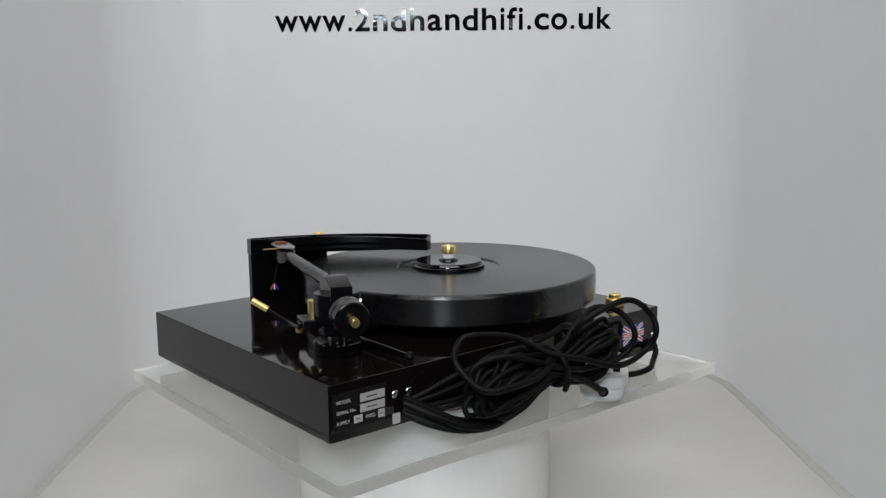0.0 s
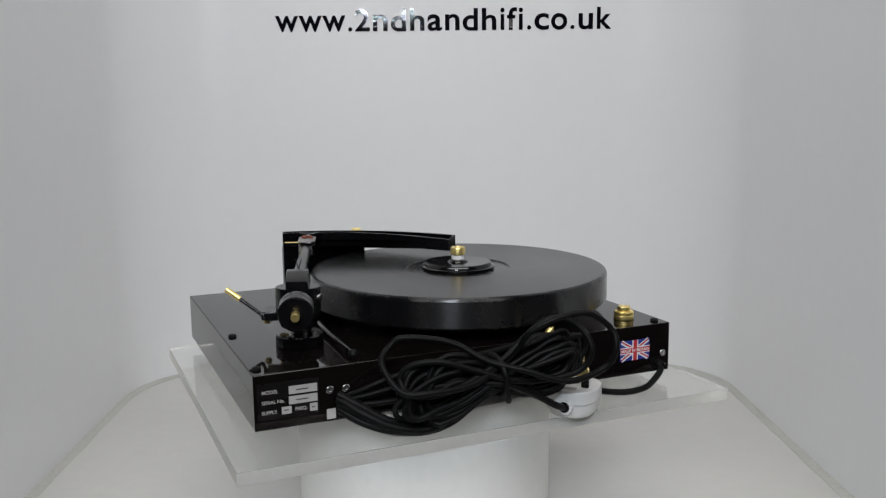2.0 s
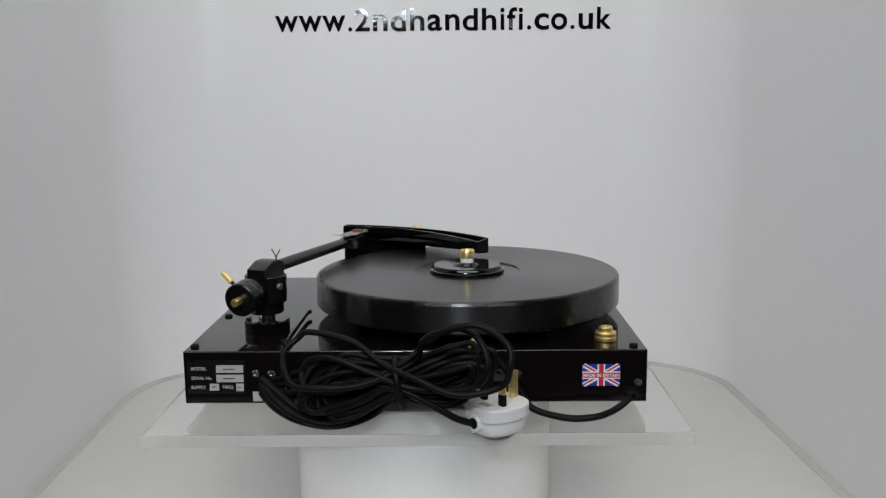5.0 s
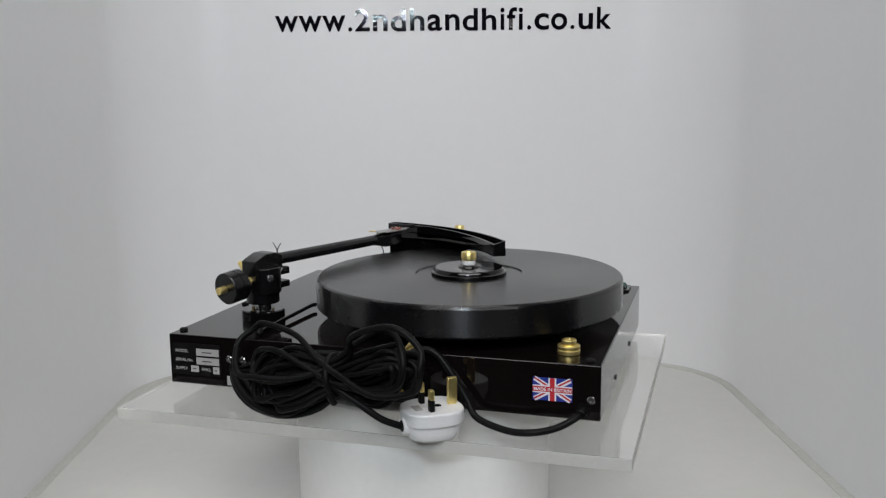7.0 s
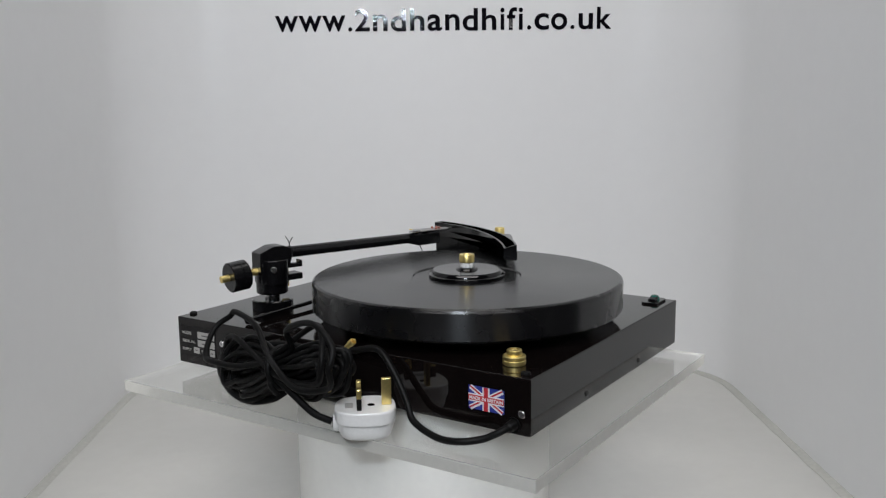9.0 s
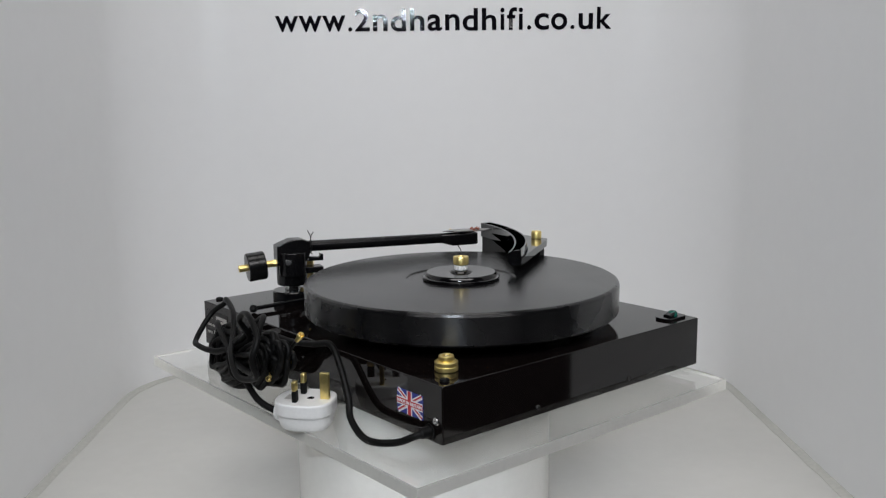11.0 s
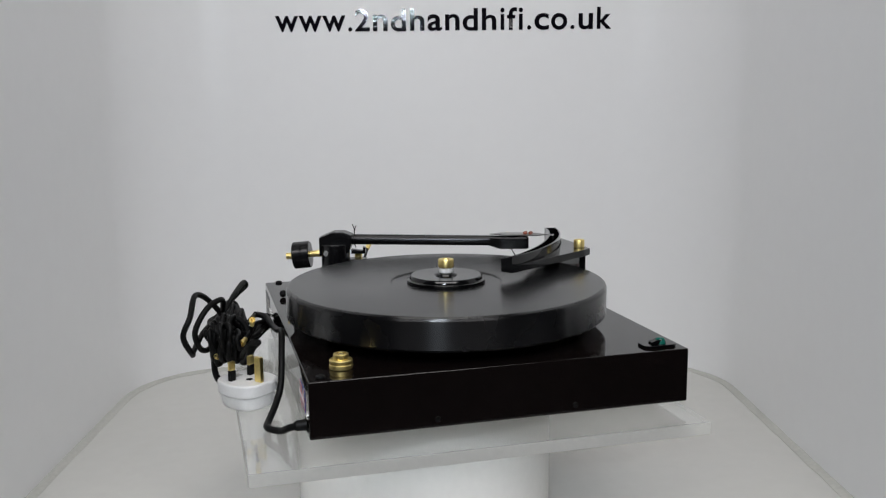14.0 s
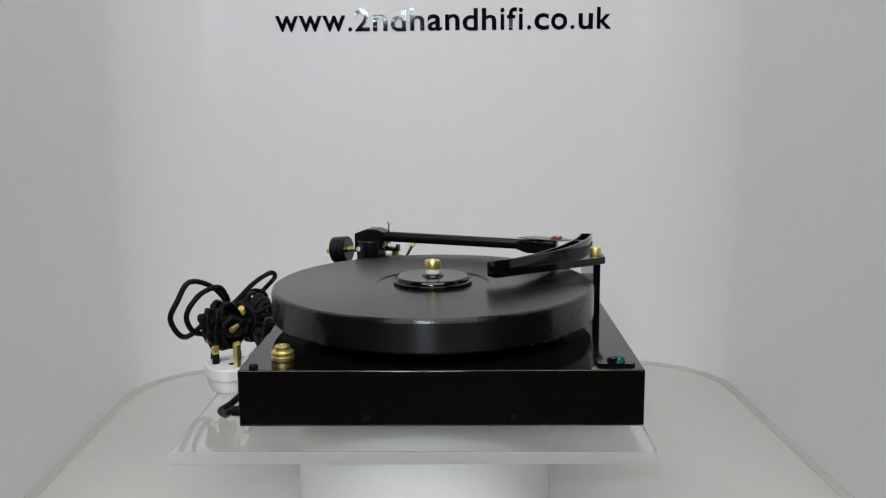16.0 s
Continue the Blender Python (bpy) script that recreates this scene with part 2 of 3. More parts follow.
# ---- record player ----
player = thing("record_player", "black gloss record player with brass knobs, on clear acrylic sheet", "record player")
X0, X1, Y0, Y1, ZT = -0.139, 0.184, -0.1965, 0.2003, 0.0462
plinth = part("plinth", box(X0, X1, Y0, Y1, 0.0, ZT, 0.0010, 3), LACQUER, player, "black gloss lacquered plinth")
for x, y in ((-0.05, -0.08), (0.09, -0.08), (0.09, 0.09), (-0.05, 0.09)):
    part("foot", lathe(disc_profile(0.014, AZ, 0.0), 24, Matrix.Translation((x, y, 0))), RUBBER, player)


def at(x, y, z=0.0):
    return Matrix.Translation((x, y, z))


# platter and what carries it
PX, PY, PZ, PR = 0.0123, -0.0450, 0.0872, 0.1505
part("subplatter", lathe([(0, ZT), (0.118, ZT), (0.1195, ZT + 0.001), (0.1195, 0.0582), (0, 0.0582)], 96, at(PX, PY)), GLOSS, player)
platter = part("platter", lathe([(0, 0.0582), (PR - 0.002, 0.0582), (PR, 0.0602), (PR, PZ - 0.0035), (PR - 0.0008, PZ - 0.0012), (PR - 0.003, PZ),
               (0.0530, PZ), (0.0520, PZ - 0.0012), (0.0, PZ - 0.0012)], 160, at(PX, PY)), PLATTER, player, "thick satin black platter with recessed centre")

platter.data.materials.append(RIM)
for f in platter.data.polygons:
    f.material_index = 1 if abs(f.normal.z) < 0.97 else 0

# screw-down clamp stands on the platter
clamp = thing("record_clamp", "black gloss record clamp with brass cap on the platter", "record clamp")
CB = PZ - 0.0012
part("clamp_disc", lathe([(0, CB), (0.0365, CB), (0.0372, CB + 0.001), (0.0372, CB + 0.0027), (0.0364, CB + 0.0033), (0.0347, CB + 0.0035), (0.0341, CB + 0.0060), (0.0330, CB + 0.0070), (0.0110, CB + 0.0066), (0.0095, CB + 0.0080), (0.0085, CB + 0.0085), (0, CB + 0.0085)], 96, at(PX, PY)), GLOSS, clamp)
part("collar", lathe(disc_profile(0.0066, CB + 0.0085, CB + 0.0138, 0.0008), 40, at(PX, PY)), NYLON, clamp, "white nylon collar")
cap = lathe([(0, CB + 0.0138), (0.0070, CB + 0.0138), (0.0075, CB + 0.0144), (0.0075, CB + 0.0206), (0.0069, CB + 0.0216), (0.0040, CB + 0.0218), (0.0036, CB + 0.0208), (0, CB + 0.0208)], 64, at(PX, PY))
for v in cap.verts:
    d = Vector((v.co.x - PX, v.co.y - PY))
    if d.length > 0.0073 and (round(math.degrees(math.atan2(d.y, d.x)) / 5.625) % 2):
        v.co.x -= d.x * 0.018
        v.co.y -= d.y * 0.018
part("cap", cap, BRASS, clamp, "knurled brass cap")


# levelling knobs, bumpers and switch on the plinth
def levelling_knob(x, y):
    k = part("levelling_knob", lathe([(0, ZT), (0.0088, ZT), (0.0095, ZT + 0.0008), (0.0095, ZT + 0.0036), (0.0089, ZT + 0.0042), (0.0089, ZT + 0.0050), (0.0094, ZT + 0.0056),
             (0.0094, ZT + 0.0072), (0.0086, ZT + 0.0080), (0.0062, ZT + 0.0083), (0.0062, ZT + 0.0118), (0.0055, ZT + 0.0125), (0.0034, ZT + 0.0125), (0.0030, ZT + 0.0105), (0, ZT + 0.0105)], 48, at(x, y)), BRASS, player, "turned brass levelling knob")
    part("stud", lathe(disc_profile(0.0026, ZT + 0.0105, ZT + 0.0118, 0.0003), 16, at(x, y)), STEEL, k)


levelling_knob(-0.1085, -0.1653)


def bumper(x, y):
    part("bumper", lathe([(0, ZT), (0.0036, ZT), (0.0039, ZT + 0.0007), (0.0035, ZT + 0.0020), (0.0018, ZT + 0.0026), (0, ZT + 0.0027)], 20, at(x, y)), RUBBER, player, "small black rubber bumper")


bumper(-0.1281, -0.1864)
bumper(-0.1240, 0.1940)
bumper(-0.0125, 0.1915)

sw = part("switch_plate", prism([(0.151, -0.188), (0.175, -0.188), (0.178, -0.185), (0.178, -0.174), (0.175, -0.171), (0.151, -0.171), (0.148, -0.174), (0.148, -0.185)], ZT, ZT + 0.0022, 0.0004), GLOSS, player, "black rocker switch plate")
part("rocker", box(-0.0055, 0.0055, -0.0042, 0.0042, 0, 0.0036, 0.0012, 2, m=at(0.1625, -0.1795, ZT + 0.0018) @ Matrix.Rotation(radians(-16), 4, "Y")), GLOSS, sw)
part("lens", lathe([(0.0050, 0), (0.0047, 0.0028), (0.0032, 0.0046), (0, 0.0053)], 20, at(0.1660, -0.1795, ZT + 0.0021)), GREEN, sw, "green switch lens")

# screws
def screw(p, normal, r=0.0033, material=STEEL, name="screw"):
    n = Vector(normal)
    s = part(name, lathe([(r, 0), (r, 0.0006), (r * 0.85, 0.0011), (r * 0.38, 0.0011), (r * 0.34, 0.0005), (0, 0.0004)], 20, along(Vector(p), Vector(p) + n)), material, player)
    return s


for y, z in ((0.1385, 0.0265), (0.1248, 0.0262), (0.1160, 0.0140), (-0.1888, 0.0173)):
    screw((X0, y, z), (-1, 0, 0))
for x in (-0.0371, 0.0806):
    screw((x, Y0, 0.0068), (0, -1, 0), 0.0024, DULL)

# rating label on the side of the plinth
SIDE = Matrix(((0, 0, -1, 0), (-1, 0, 0, 0), (0, 1, 0, 0), (0, 0, 0, 1)))


def side_at(y, z, lift):
    return Matrix.Translation((X0 - lift, y, z)) @ SIDE


label = part("rating_label", box(X0 - 0.0003, X0 + 0.0002, 0.1475, 0.1975, 0.0085, 0.0385), PLATE, player, "dark rating label with pale fields")
for words, y, z, s in (("MODEL", 0.1940, 0.0298, 0.0040), ("SERIAL No.", 0.1942, 0.0216, 0.0038), ("SUPPLY", 0.1945, 0.0133, 0.0038), ("FREQ.", 0.1675, 0.0135, 0.0038)):
    part("lettering", letters(words, s, side_at(y, z, 0.0004), bold=s * 0.012, depth=0.0001), PALE, label)
for y1, y0, z0, z1 in ((0.1722, 0.1490, 0.0275, 0.0342), (0.1724, 0.1490, 0.0192, 0.0258), (0.1784, 0.1704, 0.0118, 0.0178), (0.1555, 0.1492, 0.0112, 0.0178)):
    f = part("field", box(X0 - 0.0006, X0 - 0.0002, y0, y1, z0, z1), PALE, label)
    part("written_mark", box(X0 - 0.0008, X0 - 0.0005, y0 + (y1 - y0) * 0.32, y1 - (y1 - y0) * 0.25, z0 + 0.0028, z0 + 0.0037), WRITE, label)
part("paper_tab", box(X0 - 0.0004, X0 + 0.0002, 0.1340, 0.1415, 0.0020, 0.0105), PALE, player, "plain pale paper sticker")

# flag sticker
FY1, FY0, FZ0, FZ1 = -0.1410, -0.1735, 0.0142, 0.0334
flag = part("flag_sticker", box(X0 - 0.0003, X0 + 0.0002, FY0, FY1, FZ0, FZ1), FLAGB, player, "union flag sticker, made in Britain")
FW, FH = FY1 - FY0, FZ1 - FZ0
fm = side_at(FY1, FZ0, 0.0003)


def band(quad, lift, material):
    part("stripe", prism(quad, lift, lift + 0.0001, m=fm), material, flag)


def diagonal(w, sgn, lift, material, shift=0.0):
    k = 0.0016
    a, c = (0, 0) if sgn > 0 else (0, FH), (FW, FH) if sgn > 0 else (FW, 0)
    d = Vector((c[0] - a[0], c[1] - a[1])).normalized()
    n = Vector((-d.y, d.x)) * w
    s = Vector((-d.y, d.x)) * shift
    p0, p1 = Vector(a) + d * k + s, Vector(c) - d * k + s
    band([tuple(p0 - n), tuple(p1 - n), tuple(p1 + n), tuple(p0 + n)], lift, material)


diagonal(0.0020, 1, 0.0, FLAGW)
diagonal(0.0020, -1, 0.00003, FLAGW)
diagonal(0.0007, 1, 0.00015, FLAGR, 0.0003)
diagonal(0.0007, -1, 0.00018, FLAGR, 0.0003)
band([(0, FH * 0.33), (FW, FH * 0.33), (FW, FH * 0.67), (0, FH * 0.67)], 0.00030, FLAGW)
band([(FW * 0.40, 0), (FW * 0.60, 0), (FW * 0.60, FH), (FW * 0.40, FH)], 0.00033, FLAGW)
band([(0, FH * 0.385), (FW, FH * 0.385), (FW, FH * 0.615), (0, FH * 0.615)], 0.00045, FLAGR)
band([(FW * 0.44, 0), (FW * 0.56, 0), (FW * 0.56, FH), (FW * 0.44, FH)], 0.00048, FLAGR)
wide = width_of("MADE IN BRITAIN")
s = (FW - 0.0016) / wide
part("lettering", letters("MADE IN BRITAIN", s, fm @ at(0.0008, FH * 0.43, 0.0007), bold=s * 0.015, depth=0.0001), FLAGW, flag)

# ---- tonearm ----
AX, AY = -0.0640, 0.1425
TURN = math.atan2(-0.302, 0.953)
ARM = at(AX, AY) @ Matrix.Rotation(TURN, 4, "Z")      # x runs along the arm to the headshell


def armp(s, side, z):
    return ARM @ Vector((s, side, z))


arm = part("tonearm", rod(armp(0.016, 0, 0.1025), armp(0.214, 0, 0.1000), 0.0058, 0.0056, 28), ANOD, player, "black tubular tonearm with counterweight")
part("arm_base", lathe([(0, ZT), (0.0200, ZT), (0.0208, ZT + 0.0008), (0.0208, 0.0560), (0.0198, 0.0570), (0, 0.0570)], 48, at(AX, AY)), GLOSS, arm)
part("pillar", rod((AX, AY, 0.0570), (AX, AY, 0.0640), 0.0078), STEEL, arm, "bright steel arm pillar")
part("pivot_housing", lathe([(0, 0.0630), (0.0150, 0.0630), (0.0160, 0.0640), (0.0160, 0.0900), (0.0150, 0.0910), (0, 0.0910)], 40, at(AX, AY)), ANOD, arm)
yoke = prism([(-0.017, 0.0850), (0.013, 0.0850), (0.016, 0.0900), (0.019, 0.0970), (0.019, 0.1080), (0.010, 0.1115), (-0.002, 0.1115), (-0.017, 0.1055)], -0.0095, 0.0095, 0.0008,
             m=ARM @ Matrix.Rotation(math.pi / 2, 4, "X"))
stadium = [(0.0150 * math.cos(a), 0.0045 * (1 if math.sin(a) >= 0 else -1) + 0.0150 * math.sin(a)) for a in [(i + 0.5) * math.pi / 16 for i in range(32)]]
part("bearing_housing", prism(stadium, 0.0735, 0.0985, 0.0008, m=ARM), ANOD, arm)
part("yoke", yoke, ANOD, arm)
part("pivot_screw", rod(armp(-0.007, -0.0170, 0.0895), armp(-0.008, -0.0198, 0.0895), 0.0032), STEEL, arm, "bright pivot screw")
part("weight_shaft", rod(armp(-0.0150, 0, 0.0870), armp(-0.0560, 0, 0.0833), 0.0036), BRASS, arm, "brass counterweight shaft")
part("shaft_nut", rod(armp(-0.0165, 0, 0.0868), armp(-0.0205, 0, 0.0864), 0.0042, seg=6), BRASS, arm)
w0, w1 = armp(-0.0285, 0, 0.0858), armp(-0.0475, 0, 0.0840)
part("counterweight", lathe([(0, 0), (0.0140, 0), (0.0150, 0.0010), (0.0150, 0.0078), (0.0145, 0.0082), (0.0145, 0.0090), (0.0150, 0.0094), (0.0150, 0.0180), (0.0140, 0.0190), (0, 0.0190)], 48, along(w0, w1)), ANOD, arm, "black round counterweight")
# thread tie round the tube with two loose ends
tie = sweep([armp(0.0215, 0.0062 * math.cos(a), 0.1025 + 0.0062 * math.sin(a)) for a in [i * 0.5236 for i in range(12)]], 0.0006, 6, True)
sweep(spline([armp(0.0215, 0, 0.1090), armp(0.0215, 0.001, 0.1130), armp(0.019, 0.003, 0.1190)]), 0.0005, 6, bm=tie)
sweep(spline([armp(0.0215, 0, 0.1090), armp(0.0218, -0.001, 0.1130), armp(0.0240, -0.003, 0.1180)]), 0.0005, 6, bm=tie)
sweep(spline([armp(0.0215, 0, 0.0990), armp(0.0220, 0.001, 0.0950), armp(0.0230, 0.0, 0.0930)]), 0.0005, 6, bm=tie)
part("thread_tie", tie, RUBBER, arm, sharp=70)
# rest and lifting gear beside the housing
part("arm_rest", prism([(0.018, 0.0865), (0.034, 0.0865), (0.034, 0.0930), (0.031, 0.0940), (0.031, 0.0900), (0.018, 0.0915)], -0.004, 0.004, 0.0006, m=ARM @ Matrix.Rotation(math.pi / 2, 4, "X")), ANOD, arm)
part("side_block", box(0.012, 0.034, -0.004, 0.012, 0.0735, 0.0800, 0.0008, m=ARM), ANOD, arm)
part("lift_block", box(-0.004, 0.020, 0.012, 0.030, 0.0690, 0.0770, 0.001, m=ARM), ANOD, arm)
part("lift_post", rod(armp(0.0235, 0.0150, 0.0640), armp(0.0235, 0.0150, 0.0880), 0.0042), BRASS, arm, "brass lift post")
part("lift_screw", rod(armp(0.006, 0.030, 0.0720), armp(0.006, 0.0325, 0.0720), 0.0030), ANOD, arm)
part("lift_screw", rod(armp(0.016, 0.0290, 0.0670), armp(0.016, 0.0290, 0.0625), 0.0030), BRASS, arm)
lever = part("lift_lever", sweep(spline([armp(0.006, 0.0310, 0.0690), armp(0.016, 0.0335, 0.0688), armp(0.0235, 0.0350, 0.0690), armp(0.0262, 0.0385, 0.0712), armp(0.0288, 0.0540, 0.0828)]), 0.0017, 8), ANOD, arm, sharp=70)
part("lever_grip", rod(armp(0.0284, 0.0531, 0.0822), armp(0.0323, 0.0654, 0.0906), 0.0027), BRASS, lever, "brass lever grip")

# headshell, cartridge tags and wires
shell = prism([(0.172, -0.0050), (0.184, -0.0085), (0.213, -0.0085), (0.2155, -0.0060), (0.2155, 0.0060), (0.213, 0.0085), (0.184, 0.0085), (0.172, 0.0050)], 0.0920, 0.1050, 0.0010, m=ARM)
for v in shell.verts:
    q = ARM.inverted() @ v.co
    if q.z < 0.098 and q.x < 0.180:
        q.z += 0.0030
        v.co = ARM @ q
part("headshell", shell, ANOD, arm, "black flat headshell")
pl = prism([(0.173, -0.004), (0.188, -0.009), (0.222, -0.009), (0.234, -0.002), (0.2435, -0.002), (0.2435, 0.002), (0.234, 0.002), (0.222, 0.009), (0.188, 0.009)], 0.1062, 0.1072, 0.0, m=ARM)
for v in pl.verts:
    q = ARM.inverted() @ v.co
    q.z += 0.0016 * (1 - (q.x - 0.173) / 0.0705)
    v.co = ARM @ q
part("plate_spacer", rod(armp(0.198, 0, 0.1045), armp(0.198, 0, 0.1072), 0.0040, seg=16), ANOD, arm, sharp=70)
part("damping_plate", pl, ALLOY, arm, "scuffed bright damping plate")
part("paddle", box(0.2415, 0.2435, -0.003, 0.003, 0.0985, 0.1066, 0.0004, m=ARM), STEEL, arm)
for s, side in ((0.2105, -0.0035), (0.2105, 0.0035), (0.2165, -0.002), (0.2165, 0.003)):
    part("copper_tag", rod(armp(s, side - 0.002, 0.1086), armp(s + 0.003, side + 0.002, 0.1090), 0.0014, seg=10), COPPER, arm, sharp=70)
part("finger_pin", rod(armp(0.1960, 0.006, 0.1060), armp(0.1930, 0.0230, 0.1066), 0.0007, seg=8), BRASS, arm, sharp=70)
wire = spline([armp(0.200, 0.004, 0.0960), armp(0.197, 0.008, 0.0900), armp(0.201, 0.009, 0.0820), armp(0.197, 0.012, 0.0740), armp(0.199, 0.012, 0.0690)])
part("cartridge_wire", sweep(wire, 0.0006, 6), RUBBER, arm, sharp=70)
for d, c in ((-0.0018, BLUEW), (0.0, NYLON), (0.0018, REDW)):
    part("wire_end", rod(armp(0.199, 0.012, 0.0695), armp(0.198, 0.012 + 2.2 * d, 0.0630), 0.0008, seg=6), c, arm, sharp=70)

# ---- damping trough on its bracket ----
TA, TB, TRI, TRO = radians(-10.8), radians(-57.5), 0.2370, 0.2500
N = 40


def arc(r, a0=TA, a1=TB, n=N):
    return [(AX + r * math.cos(a0 + (a1 - a0) * i / n), AY + r * math.sin(a0 + (a1 - a0) * i / n)) for i in range(n + 1)]


tr = prism(arc(TRI) + arc(TRO)[::-1], 0.0945, 0.0985)
prism(arc(TRI) + arc(TRI + 0.0016)[::-1], 0.0985, 0.1105, bm=tr)
prism(arc(TRO - 0.0016) + arc(TRO)[::-1], 0.0985, 0.1105, bm=tr)
for a in (TA, TB):
    e = 0.0075 * (-1 if a == TA else 1)
    prism(arc(TRI + 0.0016, a, a + e, 3) + arc(TRO - 0.0016, a, a + e, 3)[::-1], 0.0985, 0.1105, bm=tr)
for v in tr.verts:                       # inner wall falls towards the free end
    if v.co.z > 0.110:
        d = Vector((v.co.x - AX, v.co.y - AY))
        along_arc = (math.atan2(d.y, d.x) - TA) / (TB - TA)
        across = (d.length - TRI) / (TRO - TRI)
        v.co.z -= 0.0036 * min(1, max(0, (along_arc - 0.35) / 0.6)) * max(0, 1 - across)
trough = part("damping_trough", tr, GLOSS, player, "curved black damping trough over the platter")
BX, BYY = 0.1815, 0.0020
part("bracket_plate", prism(arc(TRO + 0.0005, TB, TA) + [(0.1778, 0.0955), (BX, 0.0400), (BX, BYY), (0.172, -0.006)], 0.0945, 0.1015, 0.0005), GLOSS, trough)
part("upright", box(0.1700, 0.1770, 0.0020, 0.0975, ZT, 0.0945, 0.0006), GLOSS, trough, "black upright plate")
part("thumb_nut", lathe([(0, 0.1015), (0.0052, 0.1015), (0.0056, 0.1020), (0.0056, 0.1085), (0.0050, 0.1098), (0.0030, 0.1100), (0, 0.1100)], 40, at(0.1732, 0.0110)), BRASS, trough, "brass thumb nut")

# arm clip rod lying beside the base
clip = part("cueing_rod", sweep(spline([(-0.1267, 0.1140, ZT + 0.0042), (-0.0900, 0.1135, ZT + 0.0046), (-0.0500, 0.1128, ZT + 0.0050), (-0.0190, 0.1118, ZT + 0.0054), (-0.0160, 0.1090, ZT + 0.0050)]), 0.0022, 10), GLOSS, player, "thin black rod with ball end", sharp=70)
part("ball_end", lathe([(0, -0.0042), (0.003, -0.003), (0.0042, 0), (0.003, 0.003), (0, 0.0042)], 16, at(-0.1267, 0.1140, ZT + 0.0042)), RUBBER, clip)

# ---- mains lead, coiled in a figure of eight, with its plug ----
lead = thing("mains_lead", "coiled black mains lead with white three-pin plug on acrylic sheet", "cable")
rng = random.Random(5)
TX, TY, TZ = -0.188, 0.012, 0.034


def eight(x, left, right, hl, hr, tz, tilt, lean, twist, n=64):
    """A lying figure of eight that crosses at the tie; lean carries its two lobes apart in x."""
    pts = []
    for i in range(n):
        u = 2 * math.pi * i / n
        s = math.sin(u)
        y = TY + (left if s > 0 else right) * s
        h = hl if s > 0 else hr
        z = tz + h * math.sin(2 * u) + tilt * s * abs(s)
        pts.append(Vector((x + lean * s + twist * math.cos(u) * (0.3 + 0.7 * s * s), y, z)))
    return pts


# the two slack turns that stand off the bundle
loops = [[(-0.1930, -0.0005, 0.0530), (-0.2067, -0.0106, 0.0752), (-0.2183, -0.0479, 0.0882), (-0.2235, -0.0723, 0.0745), (-0.2301, -0.0742, 0.0582), (-0.2235, -0.0676, 0.0410), (-0.2224, -0.0342, 0.0342), (-0.2117, -0.0018, 0.0441), (-0.1960, 0.0240, 0.0510), (-0.1813, 0.0497, 0.0658), (-0.1701, 0.0849, 0.0710), (-0.1670, 0.0960, 0.0650), (-0.1765, 0.1069, 0.0539), (-0.1962, 0.0979, 0.0354), (-0.2054, 0.0755, 0.0348), (-0.2040, 0.0389, 0.0371)],
         [(-0.1960, 0.0120, 0.0500), (-0.1940, -0.0120, 0.0680), (-0.1960, -0.0330, 0.0800), (-0.2090, -0.0500, 0.0760), (-0.2200, -0.0580, 0.0580), (-0.2160, -0.0500, 0.0400), (-0.2080, -0.0250, 0.0330),
          (-0.2050, 0.0050, 0.0350), (-0.1980, 0.0350, 0.0450), (-0.1900, 0.0640, 0.0540), (-0.1800, 0.0850, 0.0500), (-0.1770, 0.0920, 0.0390), (-0.1880, 0.0850, 0.0280), (-0.1960, 0.0550, 0.0310)]]
for pts in loops:
    part("slack_turn", sweep(spline(pts, 6, True), 0.0026, 10, True), RUBBER, lead, sharp=70)
for i in range(22):
    a, r = 2.4 * i, 0.0110 * math.sqrt((i + 0.5) / 22)
    dx, dz = r * math.cos(a), 0.95 * r * math.sin(a)
    pts = eight(TX + dx, 0.070 + rng.uniform(-0.014, 0.014), 0.068 + rng.uniform(-0.013, 0.012), 0.012 + rng.uniform(-0.006, 0.005), 0.011 + rng.uniform(-0.006, 0.005),
                TZ + dz, -0.015 + rng.uniform(-0.005, 0.005), 0.008 + rng.uniform(-0.003, 0.004), rng.uniform(-0.004, 0.005))
    for j, q in enumerate(pts):
        q += noise.noise_vector(Vector((i * 3.1, 2.2 * math.sin(j * math.pi / 32), 2.2 * math.cos(j * math.pi / 32)))) * 0.0032
        q.z = max(q.z, AZ + 0.003)
        q.x = min(q.x, X0 - 0.004)
    part("cable_turn", sweep(pts, 0.0024, 8, True), RUBBER, lead, sharp=70)
tiebm = sweep([Vector((TX - 0.001 + 0.0175 * math.cos(a), TY + 0.003 * math.sin(a), TZ + 0.002 + 0.0165 * math.sin(a))) for a in [i * 2 * math.pi / 28 for i in range(28)]], 0.0028, 8, True)
sweep(spline([(-0.2050, TY, TZ - 0.004), (-0.2055, TY - 0.002, TZ - 0.010), (-0.2010, TY - 0.004, TZ - 0.017)]), 0.0026, 8, bm=tiebm)
part("cable_tie", tiebm, RUBBER, lead, sharp=70)
